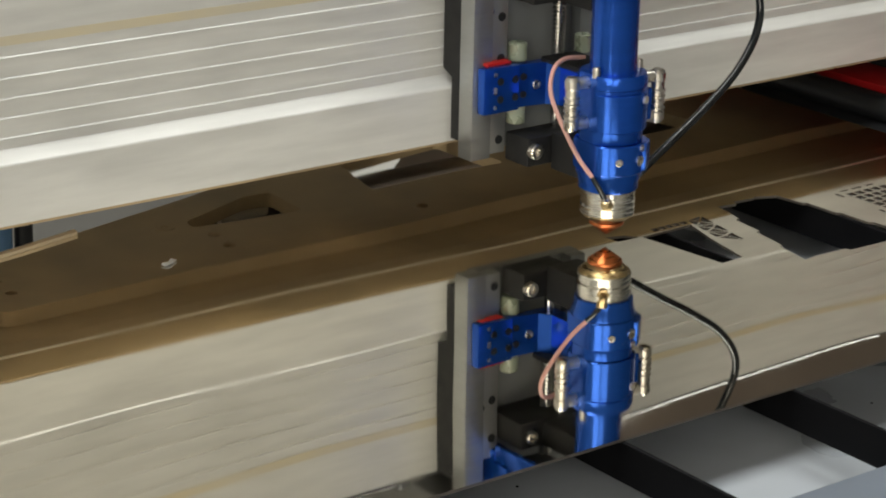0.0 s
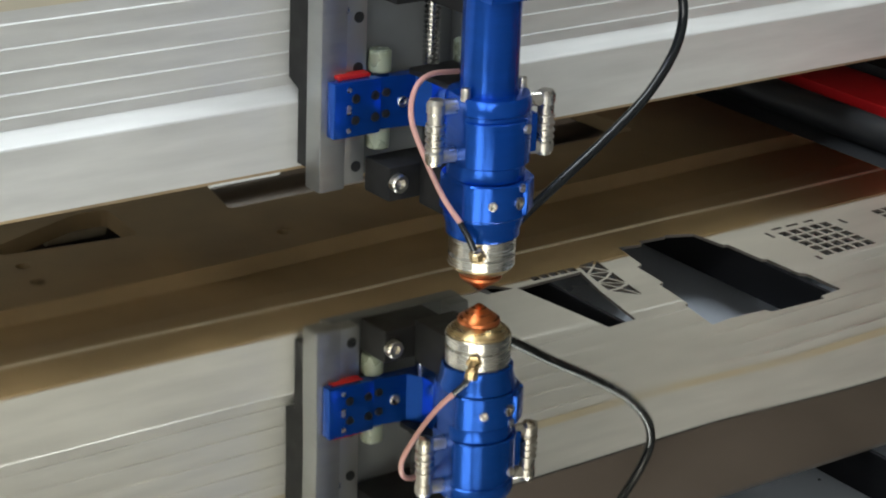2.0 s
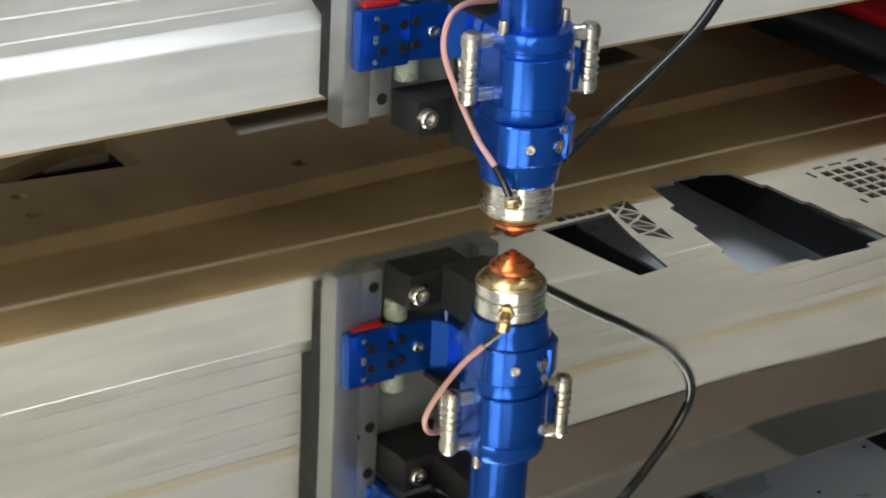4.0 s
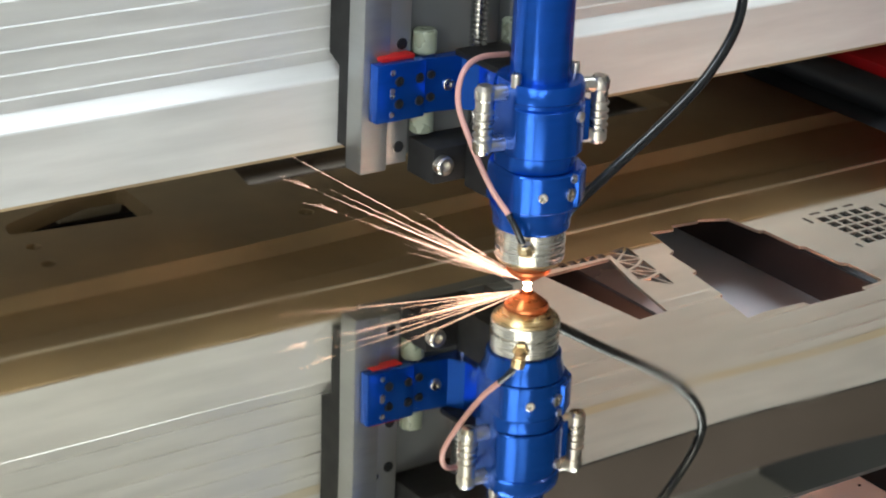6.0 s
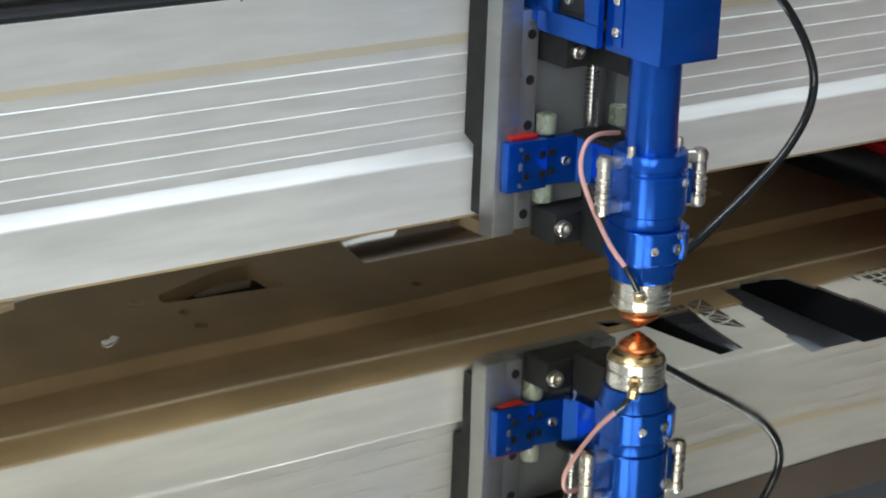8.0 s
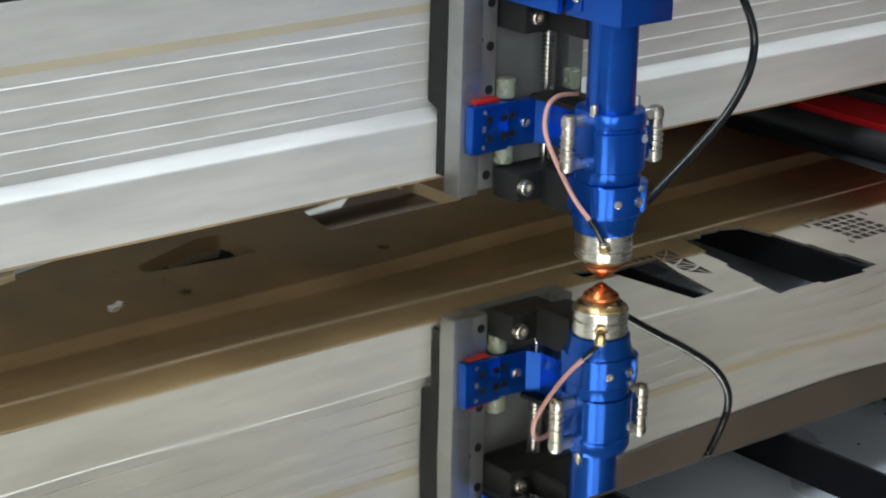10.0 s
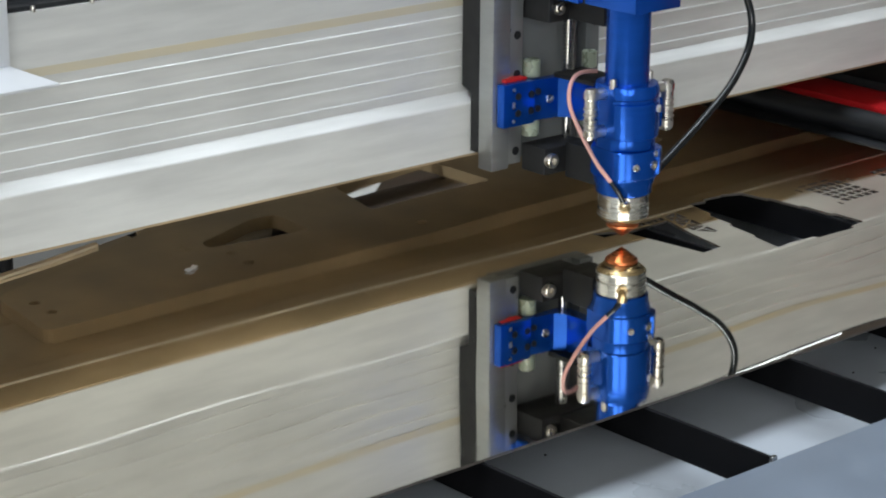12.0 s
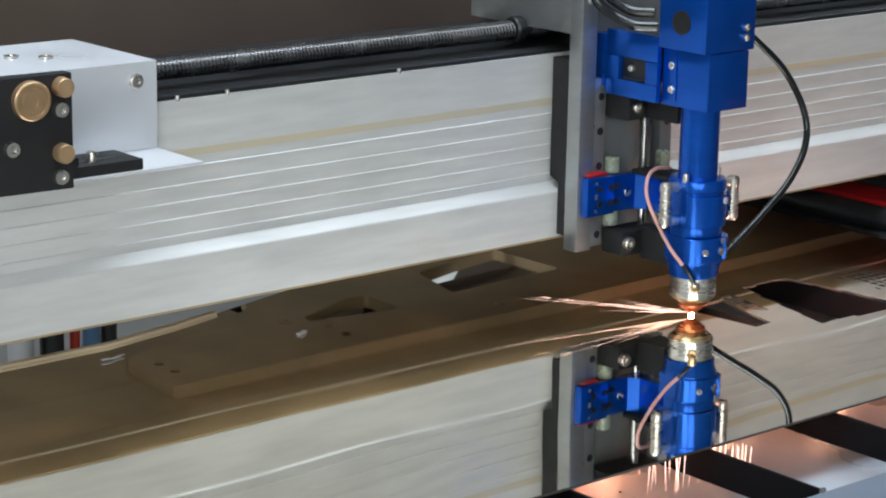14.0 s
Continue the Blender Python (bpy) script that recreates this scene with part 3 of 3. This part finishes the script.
    part("port", lathe([(0.0100, 0), (0.0100, 0.0008), (0.0085, 0.0010), (0.0080, 0.0008), (0, 0.0006)], 28, None, pose(-0.0265, 0.0005, 0.2500, 0, -90, 0)), M_BLACK, blk, "dark round port")
    part("slot_plate", box((-0.0216, 0.0090, 0.1840), (-0.0206, 0.0170, 0.2240), 0.0004), M_BLUE, blk)
    for z in (0.1930, 0.2130):
        screw("screw", (-0.0218, 0.0130, z), (-1, 0, 0), 0.0032, 0.0022, M_NICKEL, blk)
    for z in (0.2380, 0.2460):
        screw("screw", (0.0200, -0.0271, z), (0, -1, 0), 0.0030, 0.003, M_NICKEL, blk)
    bm = bmesh.new()
    for lo, hi in (((-0.0265, 0.0262, 0.1800), (-0.0215, 0.0860, 0.1940)), ((-0.0265, 0.0262, 0.2135), (-0.0215, 0.0860, 0.2350)),
                   ((-0.0265, 0.0262, 0.1942), (-0.0215, 0.0400, 0.2133)), ((-0.0275, 0.0700, 0.1942), (-0.0215, 0.0860, 0.2133))):
        box(lo, hi, 0.0006, bm)
    part("side_plate", bm, M_BLUE, c, "blue plate with a square opening")
    part("slide_block", box((-0.0270, 0.0862, 0.1850), (-0.0140, 0.1000, 0.2300), 0.0008), M_BLUE, c)
    part("motor_box", box((-0.0212, 0.0300, 0.1960), (0.0200, 0.0860, 0.2320), 0.001), M_DARK, c, "dark motor body")
    screw("screw", (-0.0213, 0.0600, 0.2040), (-1, 0, 0), 0.0030, 0.003, M_NICKEL, c)
    return c


slide = carriage()


# ---- cutting head, which the slide lifts; its origin is under the nozzle ----
def cutting_head():
    c = tagged(empty("laser_torch"), "blue anodised laser cutting head with copper nozzle and gas hose", "laser head")
    part("slide_block", box((-0.0455, 0.0875, 0.0780), (-0.0105, 0.1000, 0.1075), 0.0008), M_STEEL, c)
    for z0, z1 in ((0.0752, 0.0778), (0.1090, 0.1114)):
        part("end_seal", box((-0.0440, 0.0830, z0), (-0.0225, 0.0995, z1), 0.0005), M_RED, c, "red end seal")
    for z0, z1 in ((0.0625, 0.0762), (0.1090, 0.1222)):
        part("buffer", rod((-0.0115, 0.0900, z0), (-0.0115, 0.0900, z1), 0.0068), M_GREEN, c, "pale green clear rubber buffer")
        part("buffer", rod((0.0440, 0.0840, z0), (0.0440, 0.0840, z1), 0.0060), M_GREEN, c, "pale green clear rubber buffer")
    # blue bracket from the slide to the head
    k = part("head_bracket", box((-0.0495, 0.0790, 0.0755), (-0.0175, 0.0872, 0.1088), 0.0012), M_BLUE, c, "blue anodised bracket")
    for x in (-0.0350, -0.0215):
        for z in (0.0855, 0.0985):
            screw("screw", (x, 0.0790, z), (0, -1, 0), 0.0028, 0.0008, M_DARK, k)
    for z in (0.0800, 0.0910, 0.0935, 0.1040):
        screw("screw", (-0.0395, 0.0790, z), (0, -1, 0), 0.0016, 0.0006, M_NICKEL, k)
    bm = prism([(-0.0173, 0.0868), (-0.0173, 0.0820), (0.0060, 0.0785), (0.0120, 0.0700), (0.0120, 0.0180), (0.0240, 0.0180), (0.0240, 0.0868)], 0.0765, 0.1078)
    a = part("bracket_arm", bm, M_BLUE, c, "", False)
    screw("screw", (-0.0020, 0.0796, 0.092), (-0.15, -0.99, 0), 0.0034, 0.0016, M_NICKEL, a)
    for z in (0.0855, 0.0985):
        screw("screw", (-0.0125, 0.0812, z), (-0.15, -0.99, 0), 0.0026, 0.0008, M_DARK, a)
    # head body, ring over ring, with a flat under the air fitting
    FLATS = [(174, 0.0207)]
    part("nozzle", lathe([(0.0007, 0.0014), (0.0014, 0.0014), (0.0118, 0.0092), (0.0123, 0.0100), (0.0123, 0.0115), (0.0108, 0.0120), (0.0108, 0.0150), (0.0007, 0.0150)], 48), M_COPPER, c, "copper cone nozzle")
    part("nozzle_cone", lathe([(0.0104, 0.0118), (0.0126, 0.0124), (0.0172, 0.0160), (0.0183, 0.0171), (0.0184, 0.0180), (0.0100, 0.0180)], 48), M_BRASS, c, "brass nozzle holder")
    part("collar", lathe([(0.0100, 0.0181), (0.0187, 0.0182), (0.0191, 0.0186), (0.0191, 0.0240), (0.0176, 0.0246), (0.0176, 0.0256), (0.0191, 0.0262), (0.0191, 0.0355), (0.0183, 0.0362), (0.0100, 0.0362)], 48), M_SILVER, c, "turned silver collar")
    part("lower_taper", lathe([(0.0100, 0.0363), (0.0205, 0.0363), (0.0210, 0.0370), (0.0212, 0.0420), (0.0232, 0.0480), (0.0232, 0.0500), (0.0100, 0.0500)], 48), M_BLUE, c)
    ring = part("clamp_ring", flatted(lathe([(0.0100, 0.0502), (0.0246, 0.0502), (0.0252, 0.0508), (0.0252, 0.0705), (0.0246, 0.0712), (0.0100, 0.0712)], 72), FLATS), M_BLUE, c)
    part("lens_ring", flatted(lathe([(0.0100, 0.0714), (0.0220, 0.0716), (0.0222, 0.0720), (0.0222, 0.0800), (0.0100, 0.0802)], 72), FLATS), M_BLUE, c)
    part("lens_housing", flatted(lathe([(0.0100, 0.0804), (0.0240, 0.0804), (0.0246, 0.0810), (0.0246, 0.1065), (0.0230, 0.1075), (0.0230, 0.1095), (0.0242, 0.1105), (0.0242, 0.1165), (0.0228, 0.1195), (0.0168, 0.1200), (0.0168, 0.1210), (0.0100, 0.1210)], 72), FLATS), M_BLUE, c)
    part("beam_tube", lathe([(0.0100, 0.1195), (0.0163, 0.1195), (0.0163, 0.1800), (0.0100, 0.1800)], 48), M_BLUE, c)
    bm = bmesh.new()
    for a0 in (-52, -18, 12):
        box((0.0215, -0.0075, 0.052), (0.0268, 0.0075, 0.0705), 0.001, bm, pose(0, 0, 0, 0, 0, a0))
    part("clamp_lug", bm, M_BLUE, c)
    bm = box((0.0215, -0.009, 0.0835), (0.0272, 0.009, 0.1060), 0.001, None, pose(0, 0, 0, 0, 0, -8))
    part("clamp_lug", bm, M_BLUE, c)
    for ang, z, r in ((-116, 0.0605, 0.0026), (-77, 0.0600, 0.0036), (-72, 0.0685, 0.0024), (-45, 0.0610, 0.0026), (-66, 0.1020, 0.0028), (-60, 0.0590, 0.0026), (10, 0.090, 0.0028)):
        w = Vector((math.cos(radians(ang)), math.sin(radians(ang)), 0))
        screw("screw", Vector((0, 0, z)) + w * 0.0251, w, r, 0.0016, M_NICKEL, ring)
    for ang in (-165, -10, 70):
        w = Vector((math.cos(radians(ang)), math.sin(radians(ang)), 0))
        screw("adjust_screw", Vector((0, 0, 0.1190)) + w * 0.0205, (0, 0, 1), 0.0028, 0.0062, M_NICKEL, c)
    # air fittings on both sides
    for x, y, rz in ((-0.0315, 0.0050, 172), (0.0335, -0.0095, -16)):
        w = Vector((math.cos(radians(rz)), math.sin(radians(rz)), 0))
        p = w * (0.0325 if x < 0 else 0.0345)
        bm = rod((p.x, p.y, 0.0870), (p.x, p.y, 0.1110), 0.0047, 18)
        for z in (0.0905, 0.0945, 0.0985, 0.1030):
            lathe([(0.0045, -0.0012), (0.0056, -0.0006), (0.0056, 0.0006), (0.0045, 0.0012)], 18, bm, pose(p.x, p.y, z))
        body = part("air_fitting", bm, M_NICKEL, c, "shiny nickel elbow fitting")
        for z in (0.0850, 0.1130):
            bm = lathe([(0, -0.0054), (0.0040, -0.0048), (0.0054, -0.0024), (0.0054, 0.0024), (0.0040, 0.0048), (0, 0.0054)], 18, None, pose(p.x, p.y, z))
            rod((p.x, p.y, z), tuple(w * 0.0200 + Vector((0, 0, z))), 0.0043, 18, bm)
            part("elbow", bm, M_NICKEL, body)
    # sensor plug and cable on the collar
    w = Vector((-0.67, -0.742, 0))
    base = w * 0.0185 + Vector((0, 0, 0.0290))
    out = w * 0.0285 + Vector((0, 0, 0.0300))
    bm = rod(tuple(base), tuple(base + w * 0.0045), 0.0046, 6)
    rod(tuple(base + w * 0.003), tuple(out + Vector((0, 0, 0.002))), 0.0032, 14, bm)
    lathe([(0.0026, 0), (0.0040, 0.0004), (0.0040, 0.0052), (0.0028, 0.006)], 8, bm, Matrix.Translation(out) @ Vector((-0.25, -0.1, 0.8)).to_track_quat("Z", "Y").to_matrix().to_4x4())
    part("sensor_plug", bm, M_BRASS, c, "gold sensor plug")
    p0 = out + Vector((-0.0010, 0.0010, 0.0045))
    q = Vector((-0.0225, -0.0090, 0.0485))
    part("cable_boot", tube([p0, (p0 + q) / 2 + Vector((0, -0.001, 0)), q], 0.0021, 12, 6, (1.0, 0.8)), M_HOSE, c, "black cable boot")
    part("sensor_cable", tube([q, (-0.0280, 0.0010, 0.0620), (-0.0330, 0.0140, 0.0840), (-0.0355, 0.0230, 0.1030), (-0.0290, 0.0290, 0.1170), (-0.0150, 0.0340, 0.1220), (0.0080, 0.0400, 0.1190)], 0.0016, 10), M_PINK, c, "thin pink sensor cable")
    part("nut_block", box((0.0020, 0.0260, 0.1080), (0.0330, 0.0800, 0.1120), 0.0012), M_BLACK, c, "black nut block")
    part("gas_hose", tube([(0.0180, 0.0040, 0.0270), (0.0330, 0.0085, 0.0350), (0.0650, 0.0090, 0.0550), (0.0970, 0.0100, 0.0745), (0.1300, 0.0120, 0.0980), (0.1525, 0.0160, 0.1260), (0.1560, 0.0230, 0.1545), (0.1320, 0.0280, 0.1930), (0.0870, 0.0260, 0.2260), (0.0480, 0.0150, 0.2480), (0.0290, 0.0070, 0.2575)], 0.0030, 14, 12), M_HOSE, c, "shiny black gas hose")
    return c


head = cutting_head()


# ---- sparks ----
# bursts of the cutting beam: start, end, middle way of the spray about z, spread in degrees, rise, reach (far, thin, shower, near, few or core)
BURSTS = [(0.85, 1.75, -6, 13, 0.02, "thin"), (2.36, 2.55, 0, 20, 0.0, "core"), (4.70, 4.88, -8, 22, 0.0, "near"), (5.42, 5.58, 150, 14, 0.24, "few"),
          (5.92, 6.15, 138, 20, 0.30, "far"), (6.40, 6.58, 10, 40, 0.0, "near"), (6.72, 7.08, 158, 15, 0.06, "far"), (8.22, 8.72, 20, 60, 0.0, "near"),
          (8.80, 9.25, 150, 105, 0.10, "thin"), (11.2, 11.68, 5, 30, 0.0, "near"), (12.9, 13.22, 20, 60, 0.0, "near"), (13.35, 14.2, 157, 8, 0.10, "shower")]


def place_at(t):
    for (t0, y0, x0, z0), (t1, y1, x1, z1) in zip(GANTRY, GANTRY[1:]):
        if t0 <= t <= t1:
            u = (t - t0) / (t1 - t0)
            return Vector((x0 + (x1 - x0) * u, y0 + (y1 - y0) * u, 0))
    return Vector((GANTRY[-1][2], GANTRY[-1][1], 0))


def needle(length, r):
    return lathe([(0, 0), (r, length * 0.1), (r * 0.7, length * 0.6), (0, length)], 6, None, pose(0, 0, 0, 0, 90, 0))


def make_sparks():
    made = []
    rng = random.Random(11)
    for i in range(46):
        long = 0.75 + 0.9 * rng.random() if i < 6 else 0.15 + 0.5 * rng.random() if i < 34 else 1.0 + 0.9 * rng.random()
        s = tagged(empty("spark"), "glowing orange-white spark streak flying from the nozzle", "spark", "sparks from the nozzle")
        part("streak", needle(0.105 * long, 0.00008 if i < 6 else 0.00005), M_SPARK, s)
        if i in (1, 4):
            bm = bmesh.new()
            for k in range(3):
                lathe([(0, 0), (0.00005, 0.002), (0, 0.012 + 0.005 * k)], 6, bm,
                      pose(0.105 * long * 0.98, 0, 0, 0, 90, -24 + 22 * k) @ pose(0, 0, 0, 9 * (k % 3 - 1), 0, 0))
            part("end_burst", bm, M_SPARK, s)
        made.append((s, "side", long, rng.uniform(-1, 1), rng.uniform(-0.05, 0.22), i))
    for i in range(32):
        s = tagged(empty("spark"), "glowing orange spark streak falling below the sheet", "spark", "sparks below the sheet")
        part("streak", needle(rng.uniform(0.022, 0.039), 0.00018), M_SPARK, s)
        made.append((s, "below", 1, rng.uniform(-1, 1), rng.uniform(-1, 1), i))
    f = tagged(empty("cutting_flash"), "white-hot cutting flash at the nozzle tip", "flash")
    part("core", lathe([(0, -0.0014), (0.0011, -0.0012), (0.0019, -0.0005), (0.0021, 0), (0.0018, 0.0006), (0.0010, 0.0013), (0, 0.0016)], 12), M_CORE, f)
    made.append((f, "core", 1, 0, 0, 0))
    for x, y in ((-0.150, -0.055), (-0.285, -0.065), (-0.015, -0.050), (0.090, -0.080)):
        g = tagged(empty("molten_drop"), "glowing molten metal thrown down under the cut", "molten metal", "molten drops")
        part("drop", lathe([(0, -0.006), (0.0025, -0.003), (0.0032, 0.001), (0.0018, 0.004), (0, 0.006)], 12), M_GLOW, g)
        made.append((g, "drop", 1, x, y, 0))
    return made


SPARKS = make_sparks()


def spark_rows():
    """Between bursts each spark waits inside the hollow beam tube and travels with the head."""
    out = []
    for s, kind, long, a, b, i in SPARKS:
        events = []
        for t0, t1, mid, spread, rise, reach in BURSTS:
            if (reach == "core" and kind != "core") or (reach == "few" and kind in ("below", "drop")):
                continue
            if kind == "side":
                if i > 33 and (reach != "thin" or mid > 0):
                    continue
                if reach == "shower" and (i in (0, 2, 5) or i % 3 == 1 and i > 6):
                    continue
                if (reach == "near" and (i < 6 or i > 22)) or (reach == "few" and i not in (1, 4)) or (reach == "thin" and i % 5 in (0, 2)):
                    continue
                size = 0.3 if reach == "near" else 1.0
                d = Vector((math.cos(radians(mid + a * spread)), math.sin(radians(mid + a * spread)), b * (0.25 if reach == "thin" and mid < 0 else 0.6) + rise))
                turn = d.to_track_quat("X", "Z").to_matrix().to_4x4()
                off = d.normalized() * (0.002 + (i % 5) * 0.006 * size)
                m = Matrix.Translation(Vector((0, 0, 0.0022)) + off) @ turn
            elif kind == "below":
                if reach != "shower" and not 11 < t0 < 12 and i not in (3, 16):
                    continue
                u = (a + 1) / 2
                at = (-0.262 + 0.068 * u, -0.211 - 0.030 * u + 0.008 * b, -0.006) if i % 4 else (-0.150 + 0.040 * u, -0.163 + 0.012 * b, -0.006)
                if 11 < t0 < 12:
                    at = (at[0] + 0.092, at[1] - 0.004, at[2])
                m = Matrix.Translation(at) @ pose(0, 0, 0, 0, 90 + 12 * b, 60 * a)
            elif kind == "core":
                m = Matrix.Translation((0, 0, 0.0016))
            else:
                m = Matrix.Translation((a, b, -0.0150))
            events.append((t0, t1, m))
        rest = Matrix.Translation((0, 0, 0.022 + (i % 6) * 0.002)) @ pose(0, 0, 0, 0, -90, 0)
        rest = rest if kind in ("side", "below") else Matrix.Translation((0, 0, 0.090))
        rows = []

        def put(t, m):
            rows.append((t, Matrix.Translation(place_at(t)) @ m))

        put(0.0, rest)
        for t0, t1, m in events:
            t1 = min(t1, 14.0)
            for q in [g[0] for g in GANTRY if (rows[-1][0] + 0.05 < g[0] < t0 - 0.10)]:
                put(q, rest)
            put(t0 - 0.034, rest)
            put(t0, m)
            for q in [g[0] for g in GANTRY if t0 + 0.05 < g[0] < t1 - 0.05]:
                put(q, m)
            if t1 < 14.0:
                put(t1, m)
                put(t1 + 0.034, rest)
            else:
                put(14.0, m)
        for q in [g[0] for g in GANTRY if g[0] > rows[-1][0] + 0.05]:
            put(q, rest)
        out.append((s, rows))
    return out


def motions():
    beam_rows = [(t, pose(0, y, 0)) for t, y, x, z in GANTRY]
    walk(beam, beam_rows)
    walk(mount, beam_rows)
    walk(slide, [(t, pose(x, y, 0)) for t, y, x, z in GANTRY])
    walk(head, [(t, pose(x, y, z)) for t, y, x, z in GANTRY])
    for s, rows in spark_rows():
        walk(s, rows)


motions()
